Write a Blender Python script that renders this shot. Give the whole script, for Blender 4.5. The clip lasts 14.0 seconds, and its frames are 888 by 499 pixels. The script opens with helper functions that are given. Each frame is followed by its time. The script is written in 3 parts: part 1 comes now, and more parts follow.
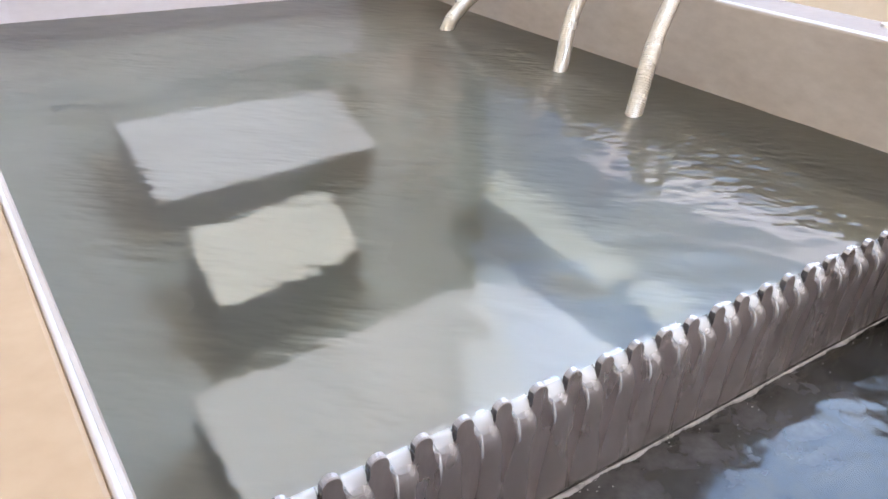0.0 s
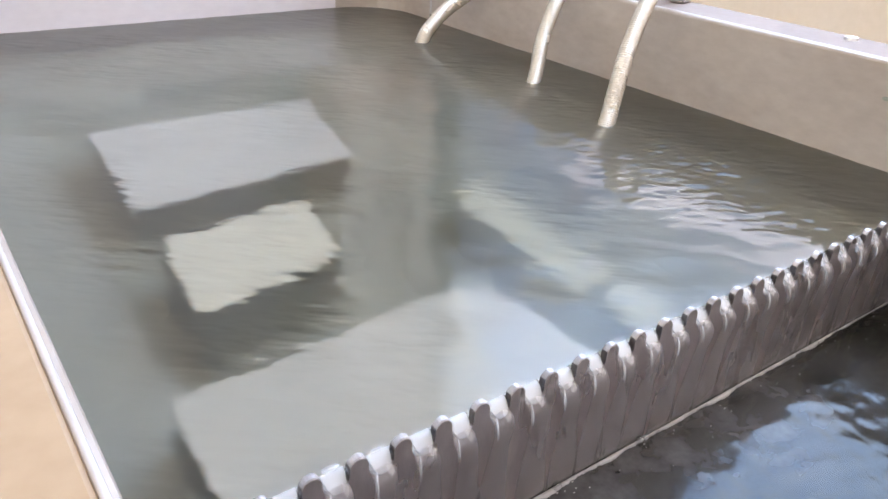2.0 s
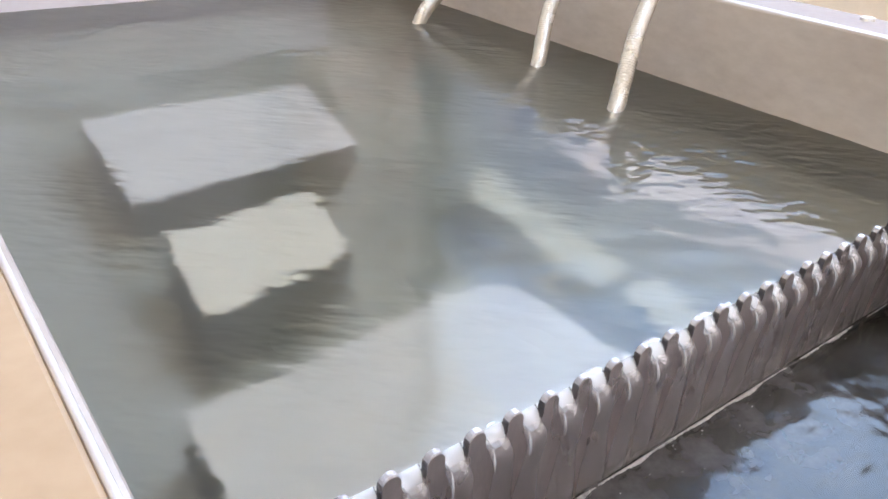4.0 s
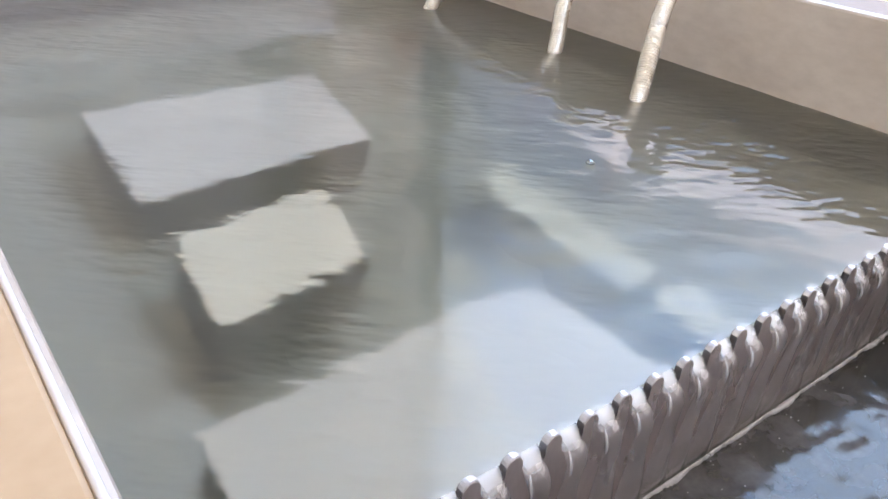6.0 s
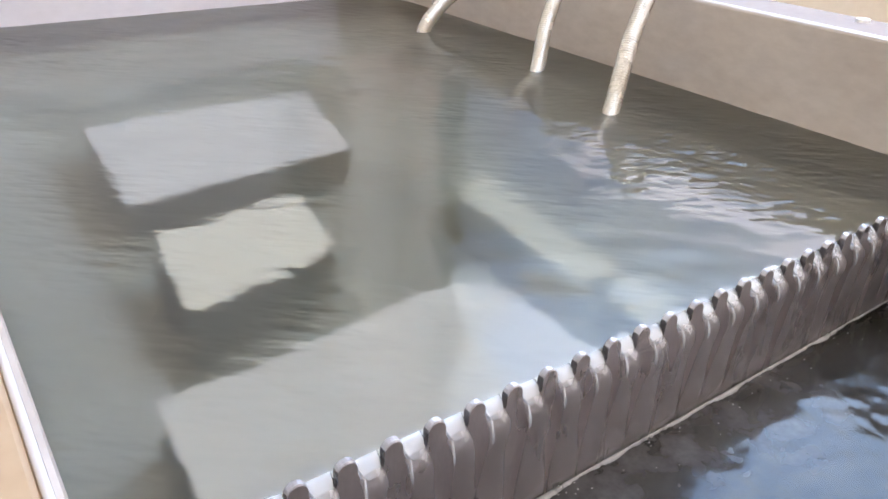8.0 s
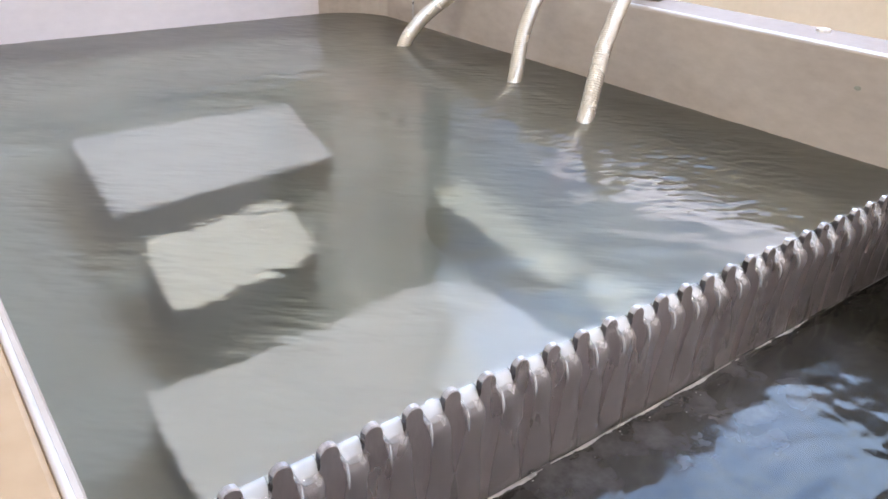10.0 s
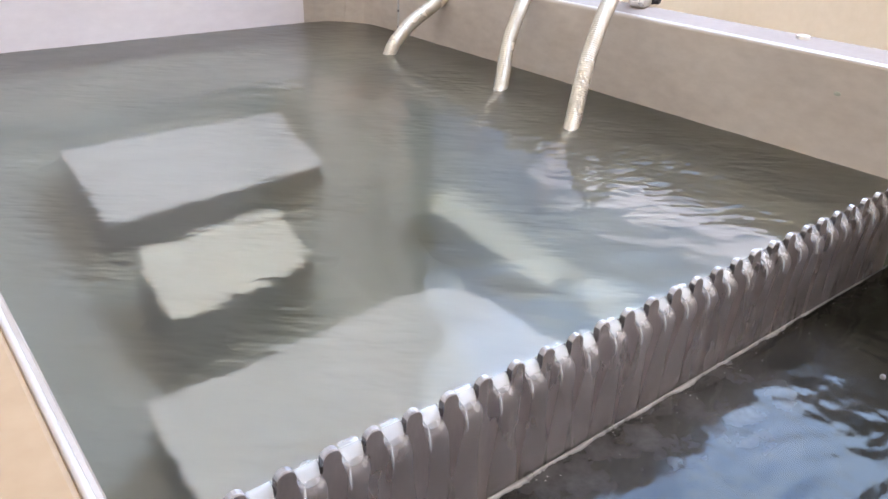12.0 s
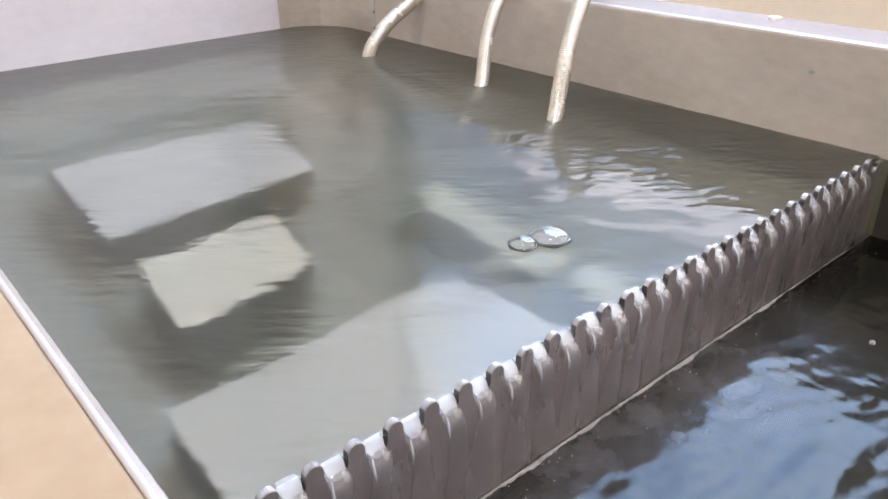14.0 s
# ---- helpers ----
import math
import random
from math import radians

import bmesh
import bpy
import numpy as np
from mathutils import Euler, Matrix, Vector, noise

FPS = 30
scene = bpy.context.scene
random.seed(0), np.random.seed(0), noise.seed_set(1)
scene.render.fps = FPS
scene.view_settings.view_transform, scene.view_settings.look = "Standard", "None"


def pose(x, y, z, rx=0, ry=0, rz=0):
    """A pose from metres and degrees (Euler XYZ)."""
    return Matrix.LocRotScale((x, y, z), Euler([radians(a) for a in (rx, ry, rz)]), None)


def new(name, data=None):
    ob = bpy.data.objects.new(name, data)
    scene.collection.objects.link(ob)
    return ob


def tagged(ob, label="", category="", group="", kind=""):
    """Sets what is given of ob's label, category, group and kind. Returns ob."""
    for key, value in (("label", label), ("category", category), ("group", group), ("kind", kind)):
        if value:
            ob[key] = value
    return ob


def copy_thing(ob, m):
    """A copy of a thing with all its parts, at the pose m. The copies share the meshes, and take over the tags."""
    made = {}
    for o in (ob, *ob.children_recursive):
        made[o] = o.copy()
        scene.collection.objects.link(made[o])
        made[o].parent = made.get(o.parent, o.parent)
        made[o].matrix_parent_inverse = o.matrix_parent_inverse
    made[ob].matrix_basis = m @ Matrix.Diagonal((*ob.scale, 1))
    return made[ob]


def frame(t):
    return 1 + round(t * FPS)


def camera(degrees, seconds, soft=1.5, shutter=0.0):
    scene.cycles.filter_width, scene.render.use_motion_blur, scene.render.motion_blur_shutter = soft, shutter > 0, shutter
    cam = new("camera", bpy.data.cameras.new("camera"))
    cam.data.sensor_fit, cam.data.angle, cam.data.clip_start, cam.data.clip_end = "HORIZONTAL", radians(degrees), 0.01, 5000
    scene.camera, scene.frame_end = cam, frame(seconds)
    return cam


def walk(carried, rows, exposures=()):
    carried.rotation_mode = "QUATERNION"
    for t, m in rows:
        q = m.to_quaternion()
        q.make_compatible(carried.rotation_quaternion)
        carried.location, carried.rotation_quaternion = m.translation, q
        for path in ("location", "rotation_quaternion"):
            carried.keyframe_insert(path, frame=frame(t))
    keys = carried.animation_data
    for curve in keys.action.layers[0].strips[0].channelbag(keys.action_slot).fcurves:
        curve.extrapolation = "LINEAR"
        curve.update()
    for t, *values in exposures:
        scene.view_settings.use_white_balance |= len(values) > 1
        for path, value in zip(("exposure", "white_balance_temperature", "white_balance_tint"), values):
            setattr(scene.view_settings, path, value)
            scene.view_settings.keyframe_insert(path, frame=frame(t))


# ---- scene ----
# camera and its way: seconds, x, y, z, yaw, pitch, roll
cam = camera(59.2, 14.0, soft=1.6)
ROWS = [
    (0.0, 0.0000, 0.0000, 0.3300, -34.65, -28.52, 2.34),
    (0.5, 0.0027, -0.0085, 0.3271, -34.01, -28.55, 3.18),
    (1.0, 0.0018, -0.0100, 0.3283, -34.84, -27.69, 3.27),
    (1.5, -0.0024, -0.0124, 0.3300, -35.91, -27.40, 2.86),
    (2.0, -0.0065, -0.0072, 0.3261, -36.64, -27.33, 2.94),
    (2.5, -0.0089, -0.0060, 0.3263, -36.61, -27.31, 3.07),
    (3.0, -0.0170, -0.0011, 0.3295, -37.43, -27.53, 3.23),
    (5.5, 0.0016, 0.0859, 0.3163, -38.14, -30.40, 3.34),
    (6.0, -0.0038, 0.0773, 0.3201, -38.06, -29.97, 3.19),
    (6.5, -0.0067, 0.0569, 0.3188, -38.18, -29.19, 2.85),
    (7.0, 0.0057, 0.0320, 0.3175, -36.53, -28.54, 1.97),
    (7.5, 0.0130, 0.0136, 0.3173, -35.54, -28.42, 1.76),
    (8.0, 0.0146, 0.0015, 0.3180, -35.79, -27.93, 1.93),
    (8.5, 0.0108, -0.0090, 0.3180, -36.52, -27.42, 1.84),
    (11.0, -0.0009, -0.0327, 0.3237, -37.11, -26.64, 1.67),
    (11.5, -0.0046, -0.0304, 0.3247, -37.71, -26.48, 1.89),
    (12.0, -0.0102, -0.0299, 0.3251, -38.23, -26.35, 1.68),
    (12.5, -0.0172, -0.0340, 0.3266, -38.74, -26.37, 0.84),
    (13.0, -0.0320, -0.0324, 0.3270, -39.60, -26.25, 0.13),
    (13.5, -0.0323, -0.0305, 0.3269, -39.86, -26.30, -0.35),
    (14.0, -0.0340, -0.0308, 0.3303, -39.85, -26.55, -0.90),
]
walk(cam, [(t, pose(x, y, z, 0, 0, yaw) @ pose(0, 0, 0, 90 + pitch) @ pose(0, 0, 0, 0, 0, roll)) for t, x, y, z, yaw, pitch, roll in ROWS],
     exposures=[(0.0, -0.15), (14.0, -0.15)])

# ---- light ----
SKY_GLOW = 12.0        # the bright sky outside the window
FILL_GLOW = 26.0       # unseen lamp added over the tank to brighten it
WEST_GLOW = 2.4       # warm glow of an unseen west opening, added to brighten the tank walls
NORTH_GLOW = 1.0      # dull glow of an unseen north opening, added for a paler reflection
SOUTH_GLOW = 1.5      # white glow of an unseen south opening, added to brighten end wall and weir
EAST_GLOW = 3.6       # white glow of an unseen opening, added to shade the weir's right end
world = bpy.data.worlds.new("world")
scene.world = world
world.use_nodes = True
world.node_tree.nodes["Background"].inputs[0].default_value = (0.55, 0.62, 0.72, 1)
world.node_tree.nodes["Background"].inputs[1].default_value = 0.3

# ---- the plan ----
XL, XR = 0.026, 0.953      # inner faces of the side walls
YN, YF = -0.16, 1.566      # near and far inner faces
ZR, ZB = 0.126, -0.1055     # rim; water of the overflow chamber
ZF = -0.17                 # tank bottom
GROUND = -0.85             # hall floor
LIP = 0.0075                # wall thickness
CORNER = 0.12              # radius of the upright corners
YW, SKEW = 0.3073, 0.018   # weir


def weir_y(x):
    return YW + SKEW * (x - 0.4)


# ---- materials ----
def nodes(name):
    m = bpy.data.materials.new(name)
    m.use_nodes = True
    nt = m.node_tree
    return m, nt, nt.nodes["Principled BSDF"]


def link(nt, a, b):
    nt.links.new(a, b)


def ramp(nt, fac, stops):
    r = nt.nodes.new("ShaderNodeValToRGB")
    while len(r.color_ramp.elements) < len(stops):
        r.color_ramp.elements.new(0.5)
    for e, (p, c) in zip(r.color_ramp.elements, stops):
        e.position, e.color = p, (*c, 1)
    link(nt, fac, r.inputs[0])
    return r.outputs[0]


def noise_node(nt, scale, detail=4, stretch=(1, 1, 1), rough=0.55):
    tc = nt.nodes.new("ShaderNodeTexCoord")
    mp = nt.nodes.new("ShaderNodeMapping")
    mp.inputs["Scale"].default_value = stretch
    n = nt.nodes.new("ShaderNodeTexNoise")
    n.inputs["Scale"].default_value = scale
    n.inputs["Detail"].default_value = detail
    n.inputs["Roughness"].default_value = rough
    link(nt, tc.outputs["Object"], mp.inputs[0])
    link(nt, mp.outputs[0], n.inputs["Vector"])
    return n.outputs["Fac"]


def surface(name, dark, light, rough=0.5, metal=0.0, big=3.0, fine=60.0, bump=0.15, stretch=(1, 1, 1), spread=0.12, spec=0.5, dist=0.002):
    m, nt, b = nodes(name)
    f1 = noise_node(nt, big, 5, stretch)
    f2 = noise_node(nt, fine, 3, stretch)
    mix = nt.nodes.new("ShaderNodeMix")
    mix.inputs[0].default_value = 0.35
    link(nt, f1, mix.inputs[2])
    link(nt, f2, mix.inputs[3])
    link(nt, ramp(nt, mix.outputs[0], [(0.3, dark), (0.7, light)]), b.inputs["Base Color"])
    rr = nt.nodes.new("ShaderNodeMapRange")
    rr.inputs["To Min"].default_value = max(0.03, rough - spread)
    rr.inputs["To Max"].default_value = min(1, rough + spread)
    link(nt, f1, rr.inputs[0])
    link(nt, rr.outputs[0], b.inputs["Roughness"])
    b.inputs["Metallic"].default_value = metal
    b.inputs["Specular IOR Level"].default_value = spec
    bp = nt.nodes.new("ShaderNodeBump")
    bp.inputs["Strength"].default_value = bump
    bp.inputs["Distance"].default_value = dist
    link(nt, f2, bp.inputs["Height"])
    link(nt, bp.outputs[0], b.inputs["Normal"])
    return m


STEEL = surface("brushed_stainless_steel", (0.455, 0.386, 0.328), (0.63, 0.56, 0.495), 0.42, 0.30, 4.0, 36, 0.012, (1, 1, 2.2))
FLANGE = surface("dull_flange_steel", (0.34, 0.29, 0.265), (0.42, 0.36, 0.33), 0.85, 0.0, 5.0, 90, 0.05, spec=0.08)
RIM = surface("bright_rim_steel", (0.66, 0.63, 0.62), (0.76, 0.73, 0.72), 0.34, 0.40, 6.0, 120, 0.05)
# lighter copy of the wall steel: the light on the end wall as colour
FARSTEEL = surface("lit_far_wall_steel", (0.75, 0.69, 0.71), (0.86, 0.80, 0.815), 0.40, 0.25, 3.0, 40, 0.012, (1, 1, 2.2))
WEIR = surface("weir_steel", (0.60, 0.535, 0.53), (0.76, 0.685, 0.68), 0.30, 0.75, 9.0, 120, 0.10, (3, 3, 1))
# wet tooth steel twice: lit for the tops, shaded for the flanks
LITTOP = surface("lit_wet_tooth_top", (0.34, 0.32, 0.325), (0.64, 0.62, 0.63), 0.20, 0.5, 40.0, 300, 0.25)
EDGE = surface("shaded_wet_tooth_flank", (0.05, 0.045, 0.045), (0.16, 0.14, 0.14), 0.22, 0.5, 60.0, 300, 0.25)
# box sides darker than the tops: shade put into the colour
BOXBODY = surface("shaded_sides_and_stain", (0.275, 0.285, 0.235), (0.42, 0.43, 0.365), 0.6, 0.2, 7.0, 70, 0.10)
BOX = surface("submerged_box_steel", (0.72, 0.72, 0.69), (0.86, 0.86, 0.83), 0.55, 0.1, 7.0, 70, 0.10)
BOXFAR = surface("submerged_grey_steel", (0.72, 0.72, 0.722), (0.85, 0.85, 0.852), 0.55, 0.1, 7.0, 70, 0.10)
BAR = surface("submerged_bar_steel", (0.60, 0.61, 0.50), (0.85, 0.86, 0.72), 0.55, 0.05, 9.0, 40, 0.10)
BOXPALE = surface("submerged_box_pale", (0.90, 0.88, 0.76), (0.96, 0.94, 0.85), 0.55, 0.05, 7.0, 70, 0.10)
HOSE = surface("corrugated_hose_steel", (0.54, 0.485, 0.40), (0.76, 0.70, 0.60), 0.25, 0.55, 12.0, 200, 0.03)
BOLT = surface("bolt_steel", (0.55, 0.53, 0.52), (0.75, 0.74, 0.73), 0.3, 0.7, 30.0, 200, 0.05)
# darker olive copy of the wall steel: shade under water put into the colour
OLIVE = surface("shaded_steel_under_water", (0.115, 0.122, 0.082), (0.185, 0.193, 0.135), 0.6, 0.1, 5.0, 60, 0.12)
# the chamber's shade, painted as dark brown steel
DARKSHADE = surface("shaded_chamber_steel", (0.040, 0.034, 0.028), (0.085, 0.072, 0.060), 0.45, 0.1, 5.0, 60, 0.12)
PALESTRIP = surface("pale_strip_steel", (0.41, 0.43, 0.405), (0.55, 0.57, 0.54), 0.6, 0.1, 6.0, 60, 0.12)
TANKFLOOR = surface("blotchy_tank_floor", (0.215, 0.225, 0.185), (0.545, 0.56, 0.485), 0.6, 0.1, 8.0, 60, 0.12)
PANEL = surface("tan_cladding", (0.40, 0.275, 0.165), (0.50, 0.365, 0.235), 0.5, 0, 2.5, 60, 0.10)
RUBBER = surface("black_rubber", (0.03, 0.03, 0.035), (0.06, 0.055, 0.06), 0.6, 0, 20, 150, 0.1)
FLOORMAT = surface("tan_floor", (0.62, 0.46, 0.33), (0.76, 0.60, 0.45), 0.6, 0, 1.2, 25, 0.15)
WALLMAT = surface("cream_plaster", (0.76, 0.69, 0.56), (0.86, 0.79, 0.67), 0.85, 0, 1.0, 40, 0.2)
GREYWALL = surface("grey_plaster", (0.42, 0.41, 0.42), (0.52, 0.51, 0.51), 0.85, 0, 1.0, 40, 0.2)
CEIL = surface("white_ceiling", (0.62, 0.62, 0.62), (0.72, 0.72, 0.71), 0.9, 0, 1.0, 30, 0.1)
BROWN = surface("brown_paint", (0.43, 0.275, 0.175), (0.52, 0.345, 0.225), 0.55, 0, 3.0, 40, 0.15)
FRAME = surface("window_frame_paint", (0.70, 0.70, 0.68), (0.80, 0.80, 0.78), 0.45, 0, 5.0, 60, 0.05)


def water_material(name, tint, fine_scale, strength, blur=0.0, gloss=0.03, milk=0.0, milk_colour=(0.5, 0.52, 0.5), refract=True, wavelets=0.0046, rim=0.75, clouds=0.0):
    m, nt, b = nodes(name)
    nt.nodes.remove(b)
    f = noise_node(nt, fine_scale, 2, (1, 1, 1))
    bp = nt.nodes.new("ShaderNodeBump")
    bp.inputs["Strength"].default_value = strength
    bp.inputs["Distance"].default_value = 0.001
    link(nt, f, bp.inputs["Height"])
    if refract:
        under = nt.nodes.new("ShaderNodeBsdfRefraction")
        under.inputs["IOR"].default_value = 1.33
        under.inputs["Roughness"].default_value = blur
        # small steep wavelets break up what is seen through the surface
        wave = nt.nodes.new("ShaderNodeBump")
        wave.inputs["Strength"].default_value = 1.0
        wave.inputs["Distance"].default_value = wavelets
        wn = nt.nodes.new("ShaderNodeTexNoise")
        wn.inputs["Scale"].default_value, wn.inputs["Detail"].default_value, wn.inputs["Roughness"].default_value = 20, 1.6, 0.55
        wm = nt.nodes.new("ShaderNodeMapping")
        wm.vector_type = "TEXTURE"
        wm.inputs["Rotation"].default_value = (0, 0, radians(-40))
        wm.inputs["Scale"].default_value = (1.0, 0.42, 1.0)
        wc = nt.nodes.new("ShaderNodeTexCoord")
        link(nt, wc.outputs["Object"], wm.inputs[0])
        link(nt, wm.outputs[0], wn.inputs["Vector"])
        # stronger in some patches than in others
        patch = nt.nodes.new("ShaderNodeMapRange")
        for key, v in zip(("From Min", "From Max", "To Min", "To Max"), (0.38, 0.62, 0.12, 1.7)):
            patch.inputs[key].default_value = v
        link(nt, noise_node(nt, 7, 2), patch.inputs[0])
        tall = nt.nodes.new("ShaderNodeMath")
        tall.operation = "MULTIPLY"
        link(nt, wn.outputs["Fac"], tall.inputs[0])
        link(nt, patch.outputs[0], tall.inputs[1])
        link(nt, tall.outputs[0], wave.inputs["Height"])
        link(nt, wave.outputs[0], under.inputs["Normal"])
    else:
        under = nt.nodes.new("ShaderNodeBsdfTransparent")
    under.inputs["Color"].default_value = (*tint, 1)
    body = under.outputs[0]
    if milk:
        d = nt.nodes.new("ShaderNodeBsdfDiffuse")
        d.inputs["Color"].default_value = (*milk_colour, 1)
        mx = nt.nodes.new("ShaderNodeMixShader")
        if clouds:
            # drifting clouds of fine air in the water
            cl = nt.nodes.new("ShaderNodeMapRange")
            for key, v in zip(("From Min", "From Max", "To Min", "To Max"), (0.38, 0.68, 0.25 * milk, clouds)):
                cl.inputs[key].default_value = v
            link(nt, noise_node(nt, 16, 5, (1, 1, 1), 0.65), cl.inputs[0])
            # thickest where the streams plunge in, thinned to the right to paint shade
            at = nt.nodes.new("ShaderNodeSeparateXYZ")
            link(nt, nt.nodes.new("ShaderNodeTexCoord").outputs["Object"], at.inputs[0])
            fall = cl.outputs[0]
            for axis, lo, hi, a, b in ((1, 0.15, 0.28, 0.12, 1.0), (0, 0.56, 0.78, 1.0, 0.08)):
                mr = nt.nodes.new("ShaderNodeMapRange")
                mr.interpolation_type = "SMOOTHSTEP"
                for key, v in zip(("From Min", "From Max", "To Min", "To Max"), (lo, hi, a, b)):
                    mr.inputs[key].default_value = v
                link(nt, at.outputs[axis], mr.inputs[0])
                mu = nt.nodes.new("ShaderNodeMath")
                mu.operation = "MULTIPLY"
                link(nt, fall, mu.inputs[0])
                link(nt, mr.outputs[0], mu.inputs[1])
                fall = mu.outputs[0]
            link(nt, fall, mx.inputs[0])
        else:
            mx.inputs[0].default_value = milk
        link(nt, body, mx.inputs[1])
        link(nt, d.outputs[0], mx.inputs[2])
        body = mx.outputs[0]
    top = nt.nodes.new("ShaderNodeBsdfGlossy")
    top.inputs["Roughness"].default_value = gloss
    link(nt, bp.outputs[0], top.inputs["Normal"])
    out = nt.nodes.new("ShaderNodeMixShader")
    if refract:
        fr = nt.nodes.new("ShaderNodeFresnel")
        fr.inputs["IOR"].default_value = 1.33
        link(nt, bp.outputs[0], fr.inputs["Normal"])
        link(nt, fr.outputs[0], out.inputs[0])
    else:
        # thin film: gloss grows towards the outline, alike from both sides
        lw = nt.nodes.new("ShaderNodeLayerWeight")
        lw.inputs["Blend"].default_value = 0.5
        pw = nt.nodes.new("ShaderNodeMath")
        pw.operation = "POWER"
        pw.inputs[1].default_value = 3.0
        mr = nt.nodes.new("ShaderNodeMapRange")
        mr.inputs["To Min"].default_value = 0.08
        mr.inputs["To Max"].default_value = rim
        link(nt, lw.outputs["Facing"], pw.inputs[0])
        link(nt, pw.outputs[0], mr.inputs[0])
        link(nt, mr.outputs[0], out.inputs[0])
    link(nt, body, out.inputs[1])
    link(nt, top.outputs[0], out.inputs[2])
    link(nt, out.outputs[0], nt.nodes["Material Output"].inputs[0])
    return m


WATER = water_material("bath_water", (0.612, 0.592, 0.538), 60, 0.09, 0.29, 0.03, 0.045, (0.50, 0.47, 0.43))
POOL = water_material("overflow_water", (0.11, 0.108, 0.09), 50, 0.4, 0.20, 0.13, 0.12, (0.46, 0.44, 0.46), clouds=0.20)
CREST = water_material("whitened_water_crest", (0.93, 0.94, 0.95), 120, 0.5, 0.05, 0.07, 0.30, (0.86, 0.86, 0.88), False, rim=0.9)
FILM = water_material("whitened_water_film", (0.93, 0.94, 0.95), 160, 0.6, 0.05, 0.08, 0.45, (0.88, 0.87, 0.88), False)
STREAM = water_material("falling_water", (0.90, 0.89, 0.89), 60, 0.3, 0.05, 0.10, 0.16, (0.58, 0.54, 0.545), False, rim=0.55)
BUBBLE = water_material("bubble_film", (0.86, 0.87, 0.86), 80, 0.05, 0.0, 0.02, 0.06, (0.75, 0.76, 0.76), refract=False)
PALEBUBBLE = water_material("pale_bubble_film", (0.86, 0.87, 0.86), 80, 0.1, 0.0, 0.03, 0.20, (0.72, 0.74, 0.73), refract=False)
SPLASH = water_material("dark_splash_water", (0.42, 0.41, 0.34), 120, 0.6, 0.0, 0.04, 0.10, (0.20, 0.20, 0.16), refract=False)
FOAM = surface("foam", (0.30, 0.285, 0.29), (0.60, 0.58, 0.585), 0.4, 0, 60, 300, 0.4)


def glow(name, colours, strength, scale):
    m = bpy.data.materials.new(name)
    m.use_nodes = True
    nt = m.node_tree
    nt.nodes.remove(nt.nodes["Principled BSDF"])
    e = nt.nodes.new("ShaderNodeEmission")
    link(nt, ramp(nt, noise_node(nt, scale, 6, (1, 1, 1.8), 0.6), colours), e.inputs[0])
    e.inputs[1].default_value = strength
    link(nt, e.outputs[0], nt.nodes["Material Output"].inputs[0])
    return m


WEST_FILL = glow("warm_fill_glow", [(0.2, (1.0, 0.88, 0.74)), (0.8, (1.0, 0.91, 0.80))], WEST_GLOW, 0.7)
NORTH_FILL = glow("dull_fill_glow", [(0.3, (0.92, 0.84, 0.90)), (0.7, (1.0, 0.93, 0.98))], NORTH_GLOW, 0.8)
SOUTH_FILL = glow("white_fill_glow", [(0.2, (1.0, 0.92, 0.95)), (0.8, (1.0, 0.95, 0.98))], SOUTH_GLOW, 0.7)


